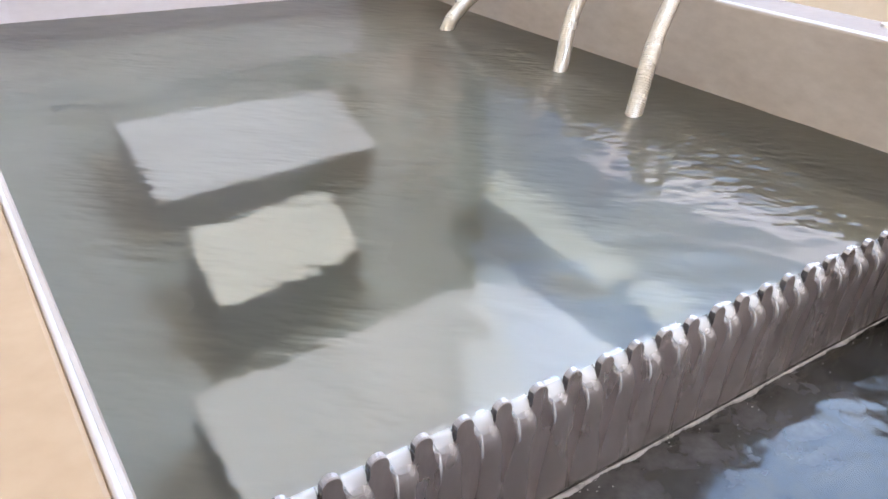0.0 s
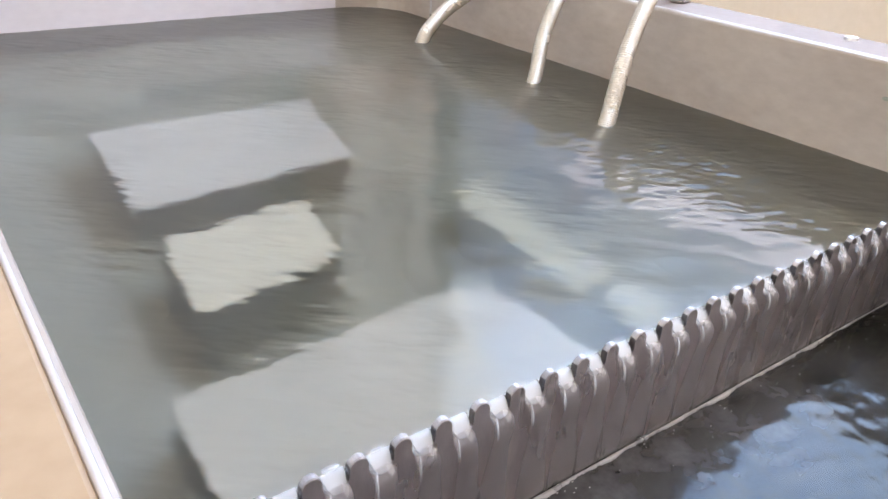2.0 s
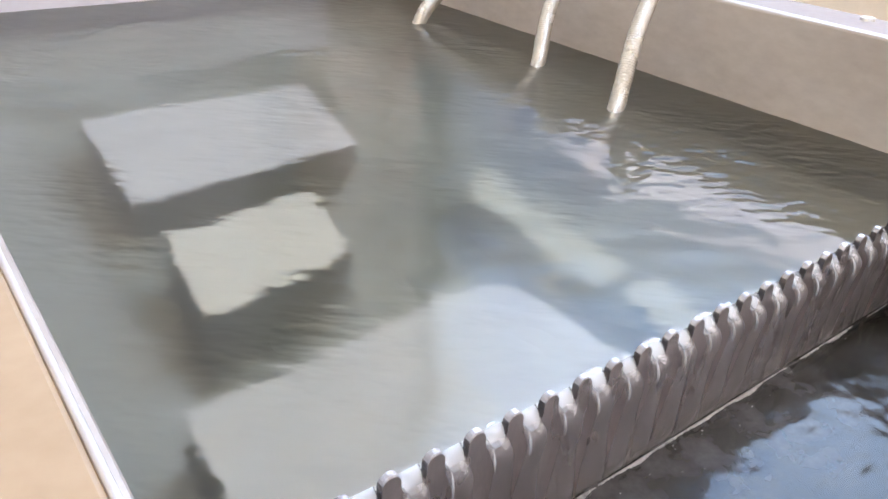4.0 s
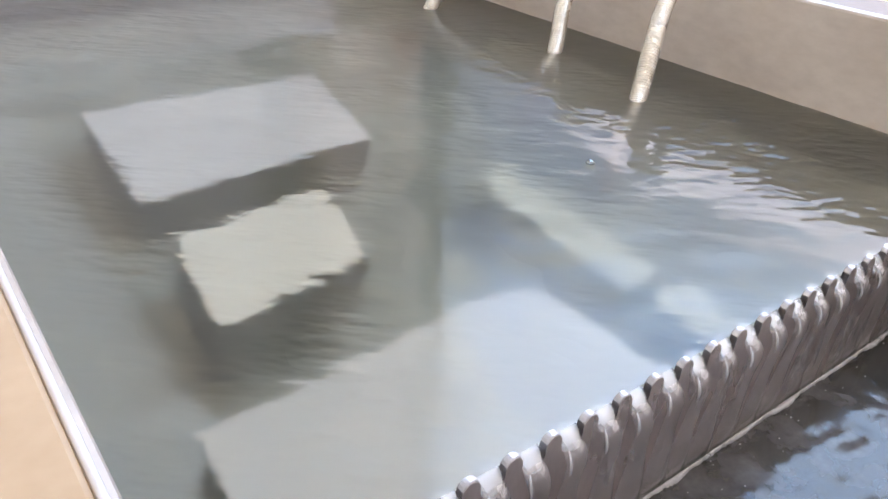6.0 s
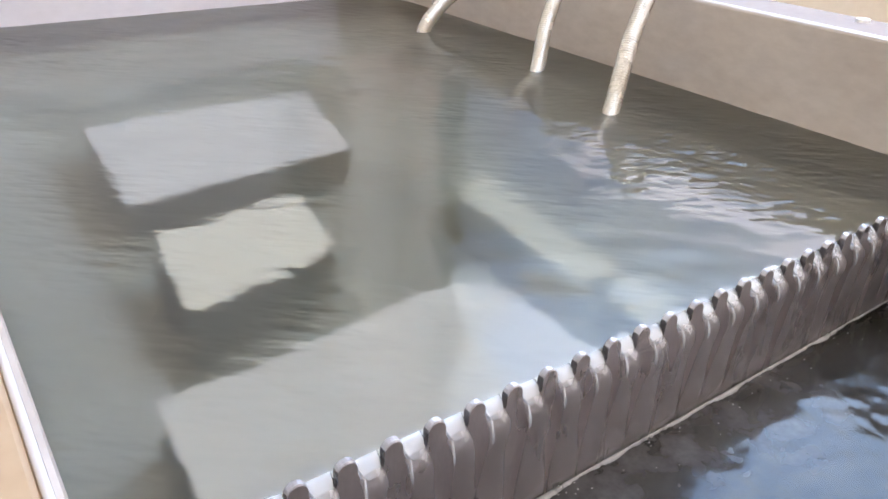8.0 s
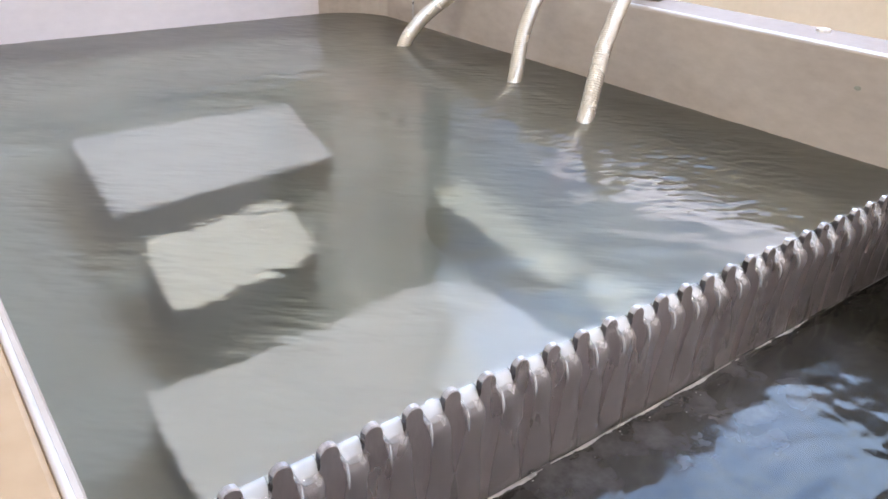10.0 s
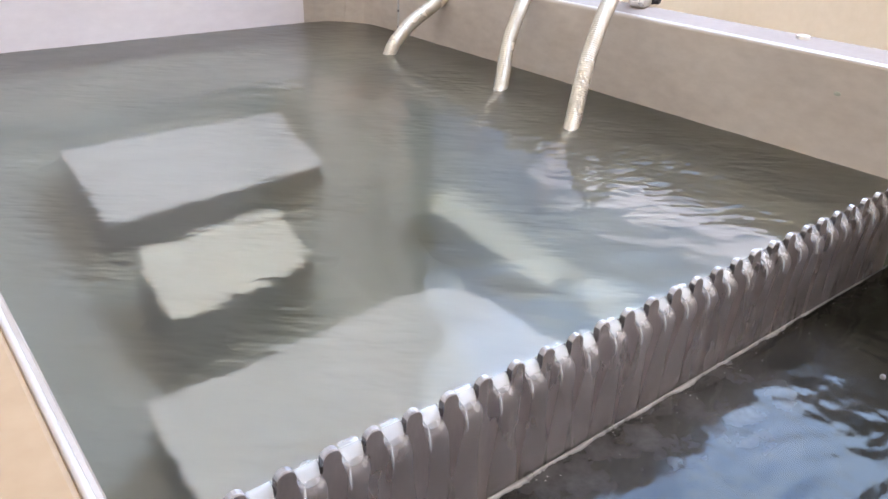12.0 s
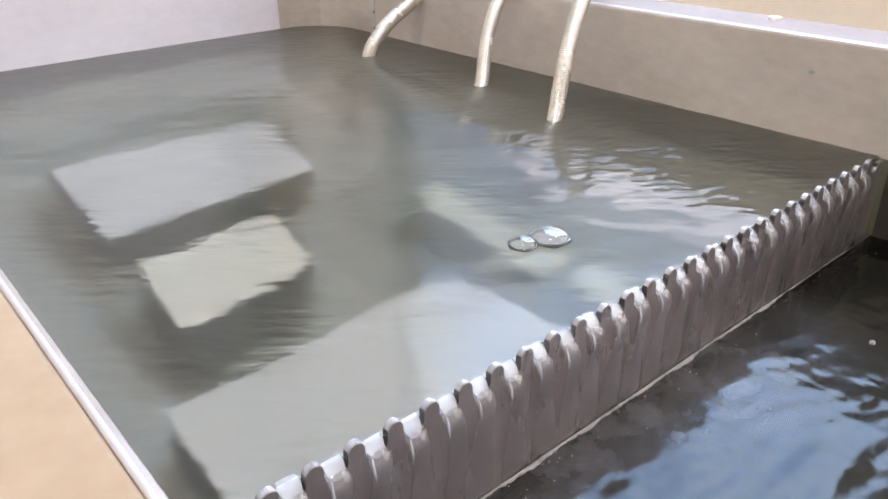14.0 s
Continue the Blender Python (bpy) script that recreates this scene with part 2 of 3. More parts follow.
def sky_material():
    m = bpy.data.materials.new("cloudy_sky")
    m.use_nodes = True
    nt = m.node_tree
    nt.nodes.remove(nt.nodes["Principled BSDF"])
    e = nt.nodes.new("ShaderNodeEmission")
    link(nt, ramp(nt, noise_node(nt, 0.9, 6, (1, 1, 1.6), 0.6), [(0.36, (0.28, 0.46, 0.86)), (0.52, (0.52, 0.70, 1.0)), (0.66, (0.92, 0.97, 1.0))]), e.inputs[0])
    # brightness by height, set so that the reflections in the water fall right
    tc = nt.nodes.new("ShaderNodeTexCoord")
    sp = nt.nodes.new("ShaderNodeSeparateXYZ")
    mr = nt.nodes.new("ShaderNodeMapRange")
    for k, v in zip(("From Min", "From Max", "To Min", "To Max"), (0.0, 5.0, 0.0, 1.0)):
        mr.inputs[k].default_value = v
    link(nt, tc.outputs["Object"], sp.inputs[0])
    # the bright part comes lower down at small y: height + 0.35 * (3.5 - y)
    tilt = nt.nodes.new("ShaderNodeMath")
    tilt.operation = "MULTIPLY_ADD"
    tilt.inputs[1].default_value, tilt.inputs[2].default_value = -0.35, 1.225
    link(nt, sp.outputs[1], tilt.inputs[0])
    tall = nt.nodes.new("ShaderNodeMath")
    link(nt, tilt.outputs[0], tall.inputs[0])
    link(nt, sp.outputs[2], tall.inputs[1])
    link(nt, tall.outputs[0], mr.inputs[0])
    level = ramp(nt, mr.outputs[0], [(0.0, (0.175, 0.147, 0.136)), (0.30, (0.185, 0.157, 0.146)), (0.39, (0.20, 0.18, 0.17)), (0.54, (0.75, 0.75, 0.75)), (0.75, (0.85, 0.85, 0.85))])
    e.inputs[1].default_value = SKY_GLOW
    mul = nt.nodes.new("ShaderNodeVectorMath")
    mul.operation = "MULTIPLY"
    link(nt, e.inputs[0].links[0].from_socket, mul.inputs[0])
    link(nt, level, mul.inputs[1])
    # brighter at small y, with a white band low down for the ripples' glints
    side = nt.nodes.new("ShaderNodeMapRange")
    for k, v in zip(("From Min", "From Max", "To Min", "To Max"), (1.2, 3.6, 1.9, 1.0)):
        side.inputs[k].default_value = v
    link(nt, sp.outputs[1], side.inputs[0])
    sc = nt.nodes.new("ShaderNodeVectorMath")
    sc.operation = "SCALE"
    link(nt, mul.outputs[0], sc.inputs[0])
    fade = nt.nodes.new("ShaderNodeMapRange")
    fade.interpolation_type = "SMOOTHSTEP"
    for k, v in zip(("From Min", "From Max", "To Min", "To Max"), (3.2, 4.5, 1.0, 0.06)):
        fade.inputs[k].default_value = v
    link(nt, sp.outputs[1], fade.inputs[0])
    sf = nt.nodes.new("ShaderNodeMath")
    sf.operation = "MULTIPLY"
    link(nt, side.outputs[0], sf.inputs[0])
    link(nt, fade.outputs[0], sf.inputs[1])
    link(nt, sf.outputs[0], sc.inputs["Scale"])
    low = nt.nodes.new("ShaderNodeMapRange")
    low.interpolation_type = "SMOOTHSTEP"
    for k, v in zip(("From Min", "From Max", "To Min", "To Max"), (1.15, 1.38, 1.0, 0.0)):
        low.inputs[k].default_value = v
    link(nt, sp.outputs[2], low.inputs[0])
    near = nt.nodes.new("ShaderNodeMapRange")
    near.interpolation_type = "SMOOTHSTEP"
    for k, v in zip(("From Min", "From Max", "To Min", "To Max"), (2.3, 3.3, 0.31, 0.0)):
        near.inputs[k].default_value = v
    link(nt, sp.outputs[1], near.inputs[0])
    both = nt.nodes.new("ShaderNodeMath")
    both.operation = "MULTIPLY"
    link(nt, low.outputs[0], both.inputs[0])
    link(nt, near.outputs[0], both.inputs[1])
    low_band = nt.nodes.new("ShaderNodeVectorMath")
    low_band.operation = "SCALE"
    low_band.inputs[0].default_value = (1.0, 0.88, 0.92)
    link(nt, both.outputs[0], low_band.inputs["Scale"])
    add = nt.nodes.new("ShaderNodeVectorMath")
    link(nt, sc.outputs[0], add.inputs[0])
    link(nt, low_band.outputs[0], add.inputs[1])
    link(nt, add.outputs[0], e.inputs[0])
    link(nt, e.outputs[0], nt.nodes["Material Output"].inputs[0])
    return m


EAST_FILL = glow("hazy_fill_glow", [(0.2, (1.0, 0.91, 0.90)), (0.8, (1.0, 0.95, 0.95))], EAST_GLOW, 0.7)
SKY = sky_material()
LAMP = glow("fill_diffuser", [(0.2, (1.0, 0.89, 0.78)), (0.8, (1.0, 0.91, 0.81))], FILL_GLOW, 2.0)


# ---- mesh helpers ----
def put(name, bm, material, smooth=False):
    me = bpy.data.meshes.new(name)
    bmesh.ops.recalc_face_normals(bm, faces=bm.faces)
    bm.to_mesh(me)
    bm.free()
    me.materials.append(material)
    if smooth:
        for p in me.polygons:
            p.use_smooth = True
    return new(name, me)


def part(name, bm, material, parent, label="", smooth=False):
    ob = put(name, bm, material, smooth)
    ob.parent = parent
    return tagged(ob, label)


def empty(name, m):
    ob = new(name)
    ob.empty_display_size = 0.05
    ob.matrix_basis = m
    return ob


def box_bm(x0, x1, y0, y1, z0, z1, bevel=0.0, seg=2):
    bm = bmesh.new()
    bmesh.ops.create_cube(bm, size=1.0)
    for v in bm.verts:
        v.co = Vector(((x0 + x1) / 2 + v.co.x * (x1 - x0), (y0 + y1) / 2 + v.co.y * (y1 - y0), (z0 + z1) / 2 + v.co.z * (z1 - z0)))
    if bevel:
        bmesh.ops.bevel(bm, geom=bm.edges[:], offset=bevel, segments=seg, affect="EDGES", profile=0.5)
    return bm


def loops_bm(loops, closed=True, caps=True):
    bm = bmesh.new()
    rings = [[bm.verts.new(p) for p in lp] for lp in loops]
    n = len(rings[0])
    for a, b in zip(rings, rings[1:]):
        for i in range(n if closed else n - 1):
            j = (i + 1) % n
            bm.faces.new((a[i], a[j], b[j], b[i]))
    if caps:
        bm.faces.new(rings[0])
        bm.faces.new(rings[-1])
    return bm


def round_rect(x0, x1, y0, y1, r, z, seg=8):
    pts = []
    for cx, cy, a0 in ((x1 - r, y1 - r, 0), (x0 + r, y1 - r, 90), (x0 + r, y0 + r, 180), (x1 - r, y0 + r, 270)):
        for k in range(seg + 1):
            a = radians(a0 + 90 * k / seg)
            pts.append(Vector((cx + r * math.cos(a), cy + r * math.sin(a), z)))
    return pts


def spline(points, n):
    """n points at even steps of length along a smooth curve through the points."""
    P = [Vector(p) for p in points]
    P = [2 * P[0] - P[1]] + P + [2 * P[-1] - P[-2]]
    out = []
    for i in range(1, len(P) - 2):
        for k in range(40):
            t = k / 40
            a, b, c, d = P[i - 1:i + 3]
            out.append(0.5 * (2 * b + (c - a) * t + (2 * a - 5 * b + 4 * c - d) * t * t + (3 * b - a - 3 * c + d) * t ** 3))
    out.append(P[-2])
    s = [0.0]
    for a, b in zip(out, out[1:]):
        s.append(s[-1] + (b - a).length)
    q = []
    for k in range(n):
        w = s[-1] * k / (n - 1)
        i = min(max(int(np.searchsorted(s, w)) - 1, 0), len(out) - 2)
        f = (w - s[i]) / max(s[i + 1] - s[i], 1e-9)
        q.append(out[i].lerp(out[i + 1], f))
    return q, s[-1]


def sweep_bm(path, radii, sides=16):
    loops = []
    up = Vector((0, 1, 0))
    for i, p in enumerate(path):
        d = (path[min(i + 1, len(path) - 1)] - path[max(i - 1, 0)]).normalized()
        u = (up - d * up.dot(d)).normalized()
        v = d.cross(u)
        up = u
        loops.append([p + radii[i] * (math.cos(2 * math.pi * k / sides) * u + math.sin(2 * math.pi * k / sides) * v) for k in range(sides)])
    return loops_bm(loops)


# ---- the hall ----
HX0, HX1, HY0, HY1, HZ = -3.2, 2.4, -3.2, 4.6, 5.0
tagged(put("floor", box_bm(HX0, HX1, HY0, HY1, GROUND - 0.1, GROUND), FLOORMAT), "tan painted concrete hall floor", "floor", kind="structure")
tagged(put("ceiling", box_bm(HX0 - 0.2, HX1 + 0.2, HY0 - 0.2, HY1 + 0.2, HZ, HZ + 0.1), CEIL), "white plain ceiling of the hall", "ceiling", kind="structure")


def join(boxes):
    bm = bmesh.new()
    for b in boxes:
        me = bpy.data.meshes.new("tmp")
        b.to_mesh(me)
        b.free()
        bm.from_mesh(me)
        bpy.data.meshes.remove(me)
    return bm


def wall_with_window(name, number, along, face, out, a0, a1, w0, w1, z0, z1, material, sky, label, paint=None, spill=0.9):
    """A wall across one axis with one opening from w0 to w1 and z0 to z1; out: the way that is outside."""
    lo, hi = GROUND - 0.1, HZ - 0.002

    def slab(u0, u1, b0, b1, d0, d1, bevel=0.0):
        p, q = sorted((face + out * d0, face + out * d1))
        return box_bm(p, q, u0, u1, b0, b1, bevel) if along == "y" else box_bm(u0, u1, p, q, b0, b1, bevel)

    bm = join([slab(a0, w0, lo, hi, 0, 0.2), slab(w1, a1, lo, hi, 0, 0.2), slab(w0, w1, lo, z0, 0, 0.2), slab(w0, w1, z1, hi, 0, 0.2)])
    tagged(put(name, bm, material), label, "wall", kind="structure")
    win = tagged(empty("window_%d" % number, pose(0, 0, 0)), "wide opening for light with a painted wooden frame", "window", kind="structure")
    f = 0.05
    paint = paint or FRAME
    # unseen linings, added to keep the lit reveals out of the reflections
    for u0, u1, b0, b1 in ((w0, w0 + 0.012, z0 + 0.014, z1 - 0.014), (w1 - 0.012, w1, z0 + 0.014, z1 - 0.014), (w0, w1, z0, z0 + 0.012), (w0, w1, z1 - 0.012, z1)):
        part("reveal_lining", slab(u0, u1, b0, b1, -0.004, 0.058), paint, win)
    for u0, u1, b0, b1 in ((w0, w1, z0, z0 + f), (w0, w1, z1 - f, z1), (w0, w0 + f, z0 + f, z1 - f), (w1 - f, w1, z0 + f, z1 - f)):
        part("window_frame", slab(u0, u1, b0, b1, 0.06, 0.204, 0.004), paint, win)
    part("window_sill", slab(w0 - 0.03, w1 + 0.03, z0 - 0.035, z0 - 0.003, -0.04, -0.006, 0.004), paint, win)
    tagged(put("backdrop", slab(w0 - spill, w1 + spill, z0 - 0.7, z1 + 0.9, 0.6, 0.62), sky), "glowing backdrop outside the opening", "sky", kind="structure")


wall_with_window("wall_east", 1, "y", HX1, 1, 0.3, HY1, 0.5, 3.75, 0.36, 4.8, WALLMAT, SKY, "cream plaster hall wall with a wide opening for light", BROWN, 0.19)
# the other openings are unseen, added to light the tank and its reflections
wall_with_window("wall_southeast", 5, "y", HX1, 1, HY0, 0.298, -2.9, 0.1, 0.5, 3.6, WALLMAT, EAST_FILL, "cream plaster hall wall with a wide opening for light", BROWN, 0.19)
wall_with_window("wall_west", 2, "y", HX0, -1, HY0, HY1, -2.2, 2.4, 0.1, 2.5, WALLMAT, WEST_FILL, "cream plaster hall wall with a wide opening for light")
wall_with_window("wall_south", 3, "x", HY0, -1, HX0 - 0.2, HX1 + 0.2, -1.8, 1.9, 0.1, 2.5, GREYWALL, SOUTH_FILL, "grey plaster hall wall with an added opening for light")
wall_with_window("wall_north", 4, "x", HY1, 1, HX0 - 0.2, HX1 + 0.2, -1.8, 2.02, 1.1, 4.8, GREYWALL, NORTH_FILL, "grey plaster hall wall with an added glowing opening")
tagged(put("support_column", box_bm(HX1 - 0.36, HX1 - 0.003, 3.79, 4.25, GROUND, HZ, 0.01), BROWN), "light brown painted column beside the window", "column", kind="structure")


# unseen lamp, added to light the tank and the boxes from above
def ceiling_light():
    lamp = tagged(empty("ceiling_light", pose(0.1, 0.0, HZ)), "unseen fill light with a warm diffuser, added overhead", "ceiling light")
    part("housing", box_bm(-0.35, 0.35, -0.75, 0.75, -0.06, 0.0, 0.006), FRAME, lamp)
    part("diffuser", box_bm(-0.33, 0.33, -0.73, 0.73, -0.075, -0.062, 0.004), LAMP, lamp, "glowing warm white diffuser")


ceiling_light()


# ---- the tank ----
def tank():
    t = tagged(empty("cleaning_tank", pose(0, 0, GROUND)), "stainless steel cleaning tank full of clear water", "tank")
    g = -GROUND
    inner = lambda d, z, r: round_rect(XL - d, XR + d, YN - d, YF + d, r, z + g)
    upper = [(0.0, -0.004, CORNER), (0.0, ZR - 0.004, CORNER), (0.0012, ZR - 0.001, CORNER + 0.001), (0.0035, ZR, CORNER + 0.003)]
    sides = loops_bm([inner(*p) for p in upper], caps=False)
    # the end wall is split off to paint it lighter, as lit
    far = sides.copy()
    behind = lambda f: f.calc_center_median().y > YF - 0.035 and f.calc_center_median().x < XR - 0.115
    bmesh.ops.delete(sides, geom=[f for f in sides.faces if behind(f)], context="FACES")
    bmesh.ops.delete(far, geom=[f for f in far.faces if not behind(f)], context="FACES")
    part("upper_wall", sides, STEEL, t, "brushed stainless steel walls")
    part("far_wall_panel", far, FARSTEEL, t, "steel end wall in a lighter, lit copy of the steel")
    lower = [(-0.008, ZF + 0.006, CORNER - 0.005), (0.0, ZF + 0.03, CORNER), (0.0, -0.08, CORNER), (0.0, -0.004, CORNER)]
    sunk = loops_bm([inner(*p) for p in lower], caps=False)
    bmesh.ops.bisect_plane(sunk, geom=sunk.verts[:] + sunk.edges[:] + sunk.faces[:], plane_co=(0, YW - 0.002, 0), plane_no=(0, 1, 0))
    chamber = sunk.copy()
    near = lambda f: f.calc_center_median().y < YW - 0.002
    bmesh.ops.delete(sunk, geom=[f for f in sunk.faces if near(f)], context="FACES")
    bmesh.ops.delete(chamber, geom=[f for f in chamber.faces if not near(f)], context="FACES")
    # walls below the waterline are painted darker in place of shade
    part("lower_wall", sunk, OLIVE, t, "steel walls painted dull olive for shade under water")
    # the overflow's shaded walls get a still darker colour
    part("chamber_wall", chamber, DARKSHADE, t, "steel walls of the overflow, painted dark for shade")
    floor = bmesh.new()
    floor.faces.new([floor.verts.new(p) for p in inner(-0.008, ZF + 0.006, CORNER - 0.005)])
    part("tank_floor", floor, TANKFLOOR, t, "blotchy grey steel tank floor")
    lip = [(0.0036, ZR + 0.0002, CORNER + 0.003), (0.005, ZR + 0.0014, CORNER + 0.005), (0.0065, ZR + 0.0012, CORNER + 0.0065), (LIP, ZR - 0.003, CORNER + LIP), (LIP, ZR - 0.02, CORNER + LIP)]
    part("rim", loops_bm([inner(*p) for p in lip], caps=False), RIM, t, "bright rolled steel rim", True)
    skin = [(LIP - 0.002, ZR - 0.02, CORNER + 0.005), (LIP - 0.002, GROUND + 0.1, CORNER + 0.005), (-0.03, GROUND + 0.1, CORNER), (-0.03, GROUND, CORNER)]
    part("outer_skin", loops_bm([inner(*p) for p in skin], caps=False), PANEL, t, "tan painted outer cladding")
    fl = part("flange", box_bm(XR + LIP + 0.001, XR + 0.102, YN, YF, ZR - 0.008 + g, ZR - 0.001 + g, 0.002), FLANGE, t, "flat pale steel flange")
    for y in (0.21, 0.522, 1.15):
        b = bmesh.new()
        bmesh.ops.create_cone(b, cap_ends=True, segments=12, radius1=0.0095, radius2=0.0085, depth=0.004)
        bmesh.ops.translate(b, verts=b.verts, vec=(XR + 0.077, y, ZR + 0.001 + g))
        part("bolt", b, BOLT, fl, "small bolt head")
    part("weld_seam", box_bm(XR - 0.0012, XR + 0.002, 1.369, 1.375, -0.15 + g, ZR - 0.006 + g, 0.0008), BOLT, t, "thin upright weld seam")
    # strip added to make the floor paler along the left wall
    part("side_ledge", box_bm(XL + 0.001, 0.136, 0.33, 1.14, ZF + 0.007 + g, -0.130 + g, 0.016, 3), PALESTRIP, t, "pale strip added along the tank floor to lighten it")
    st = bmesh.new()
    bmesh.ops.create_uvsphere(st, u_segments=12, v_segments=8, radius=1.0)
    bmesh.ops.transform(st, matrix=Matrix.Translation((XR, 0.422, 0.083 + g)) @ Matrix.Diagonal((0.0006, 0.0045, 0.0026, 1)), verts=st.verts)
    part("stain", st, BOXBODY, t, "small dark spot")
    return t, g


TANK, UPG = tank()

# ---- the work table beside the tank ----
def work_table():
    top = ZR + 0.0004
    t = tagged(empty("work_table", pose(-0.62, 0.5, GROUND)), "tan laminate work table beside the tank", "table")
    h = top - GROUND
    part("tabletop", box_bm(-0.58, 0.62 + XL - LIP + 0.0007, -1.0, 1.0, h - 0.03, h, 0.003), PANEL, t, "tan laminate top")
    for x in (-0.52, 0.55):
        for y in (-0.92, 0.92):
            part("leg", box_bm(x - 0.025, x + 0.025, y - 0.025, y + 0.025, 0.0, h - 0.031, 0.003), FRAME, t)


work_table()

# ---- weir ----
PITCH, FIRST = 0.0311, 0.1052 - 2 * 0.0311
TEETH = 29
TIP, NOTCH = 0.0050, -0.015


def weir():
    top = []
    x = XL + 0.001
    for k in range(TEETH):
        cx = FIRST + k * PITCH
        hw, r = 0.0066, 0.0068
        # down into the notch before this tooth, then round its tip
        for a in range(0, 181, 20):
            top.append((cx - hw * math.cos(radians(a)), TIP - r + r * math.sin(radians(a))))
        nx, nw = cx + PITCH / 2, PITCH / 2 - hw
        for a in range(0, 181, 30):
            top.append((nx - nw * math.cos(radians(a)), NOTCH + nw - nw * math.sin(radians(a))))
    top = [(x, z) for x, z in top if XL + 0.0005 < x < XR - 0.0005]
    top = [(XL - 0.004, top[0][1])] + top + [(XR + 0.004, top[-1][1])]
    bm = bmesh.new()
    th = 0.004
    rows = []
    back = 0.0018
    for dy in (-th, -th + 0.0008, back - 0.0008, back):
        ins = 0.0010 if dy in (-th, back) else 0.0
        rows.append([bm.verts.new((x, weir_y(x) + dy, z - ins + UPG)) for x, z in top])
    for a, b in zip(rows, rows[1:]):
        for i in range(len(top) - 1):
            # level tops painted bright as lit, steep flanks painted dark as shaded
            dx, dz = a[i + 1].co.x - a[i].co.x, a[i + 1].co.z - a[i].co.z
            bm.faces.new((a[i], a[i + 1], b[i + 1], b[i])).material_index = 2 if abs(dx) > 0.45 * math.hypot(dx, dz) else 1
    for row in (rows[0], rows[-1]):
        low = [bm.verts.new((v.co.x, v.co.y, ZF + 0.002 + UPG)) for v in row]
        mid = [bm.verts.new((v.co.x, v.co.y, -0.03 + UPG)) for v in row]
        for i in range(len(top) - 1):
            bm.faces.new((row[i], row[i + 1], mid[i + 1], mid[i]))
            bm.faces.new((mid[i], mid[i + 1], low[i + 1], low[i]))
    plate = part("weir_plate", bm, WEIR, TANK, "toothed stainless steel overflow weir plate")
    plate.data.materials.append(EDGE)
    plate.data.materials.append(LITTOP)


weir()


# ---- water ----
def ripples(x, y, seed, waves, amp, lo, hi, heading=None, spread=30):
    """A sum of short waves; heading: the degrees from x along which they run, else all ways."""
    r = np.random.RandomState(seed)
    z = np.zeros_like(x)
    for _ in range(waves):
        lam = math.exp(r.uniform(math.log(lo), math.log(hi)))
        a = r.uniform(0, 2 * math.pi) if heading is None else radians(heading + r.uniform(-spread, spread))
        k = 2 * math.pi / lam
        wob = 0.8 * np.sin(1.3 * (x * math.sin(a) - y * math.cos(a)) / lam + r.uniform(0, 6))
        z += amp * (lam / hi) ** 1.1 * np.sin(k * (x * math.cos(a) + y * math.sin(a)) + wob + r.uniform(0, 6.28))
    return z / math.sqrt(waves)


def water_sheet(name, y_of_near, y_far, z, step, height, material):
    xs = np.linspace(XL - 0.004, XR + 0.004, int((XR - XL) / step))
    n = int((y_far - YW) / step) if y_far > 1 else int((YW - YN) / step)
    verts, faces = [], []
    gx, gv = np.meshgrid(xs, np.linspace(0, 1, n))
    near = y_of_near(gx)
    far = np.full_like(gx, y_far) if y_far > 1 else weir_y(gx) - 0.0042
    gy = near + (far - near) * gv
    gz = height(gx, gy)
    # keep within the rounded corners
    r = CORNER
    for cx, cy, sx, sy in ((XR - r, YF - r, 1, 1), (XL + r, YF - r, -1, 1), (XR - r, YN + r, 1, -1), (XL + r, YN + r, -1, -1)):
        dx, dy = (gx - cx) * sx, (gy - cy) * sy
        d = np.hypot(dx, dy)
        far_out = (dx > 0) & (dy > 0) & (d > r + 0.004)
        f = np.where(far_out, (r + 0.004) / np.maximum(d, 1e-6), 1)
        gx, gy = np.where(far_out, cx + dx * f * sx, gx), np.where(far_out, cy + dy * f * sy, gy)
    verts = np.stack([gx, gy, gz], -1).reshape(-1, 3).tolist()
    m = len(xs)
    faces = [(j * m + i, j * m + i + 1, (j + 1) * m + i + 1, (j + 1) * m + i) for j in range(n - 1) for i in range(m - 1)]
    me = bpy.data.meshes.new(name)
    me.from_pydata(verts, [], faces)
    me.materials.append(material)
    for p in me.polygons:
        p.use_smooth = True
    ob = new(name, me)
    ob.location = (0, 0, z)
    ob.visible_shadow = False
    return ob


def bath_height(x, y):
    calm = ripples(x, y, 3, 16, 0.00042, 0.035, 0.13) + ripples(x, y, 5, 10, 0.00022, 0.016, 0.05, 52, 45) * (0.25 + 0.75 * np.clip(np.sin(9 * x + 4) * np.sin(7 * y + 1), 0, 1))
    busy = ripples(x, y, 8, 22, 0.0009, 0.010, 0.034, 55, 40)
    w = np.exp(-((x - 0.80) / 0.13) ** 2 - ((y - 0.50) / 0.20) ** 2) + 0.25 * np.exp(-((x - 0.76) / 0.12) ** 2 - ((y - 1.0) / 0.35) ** 2)
    edge = np.clip((y - weir_y(x)) / 0.03, 0, 1)
    return (calm + busy * w) * (0.3 + 0.7 * edge) - 0.001


def pool_height(x, y):
    return ripples(x, y, 21, 16, 0.0012, 0.03, 0.14) + 0.5 * ripples(x, y, 22, 12, 0.0012, 0.014, 0.03, 45, 50)


BATH = tagged(water_sheet("water", lambda x: weir_y(x) + 0.0005, YF + 0.006, 0.0, 0.003, bath_height, WATER), "clear rippling water filling the tank", "water", kind="structure")
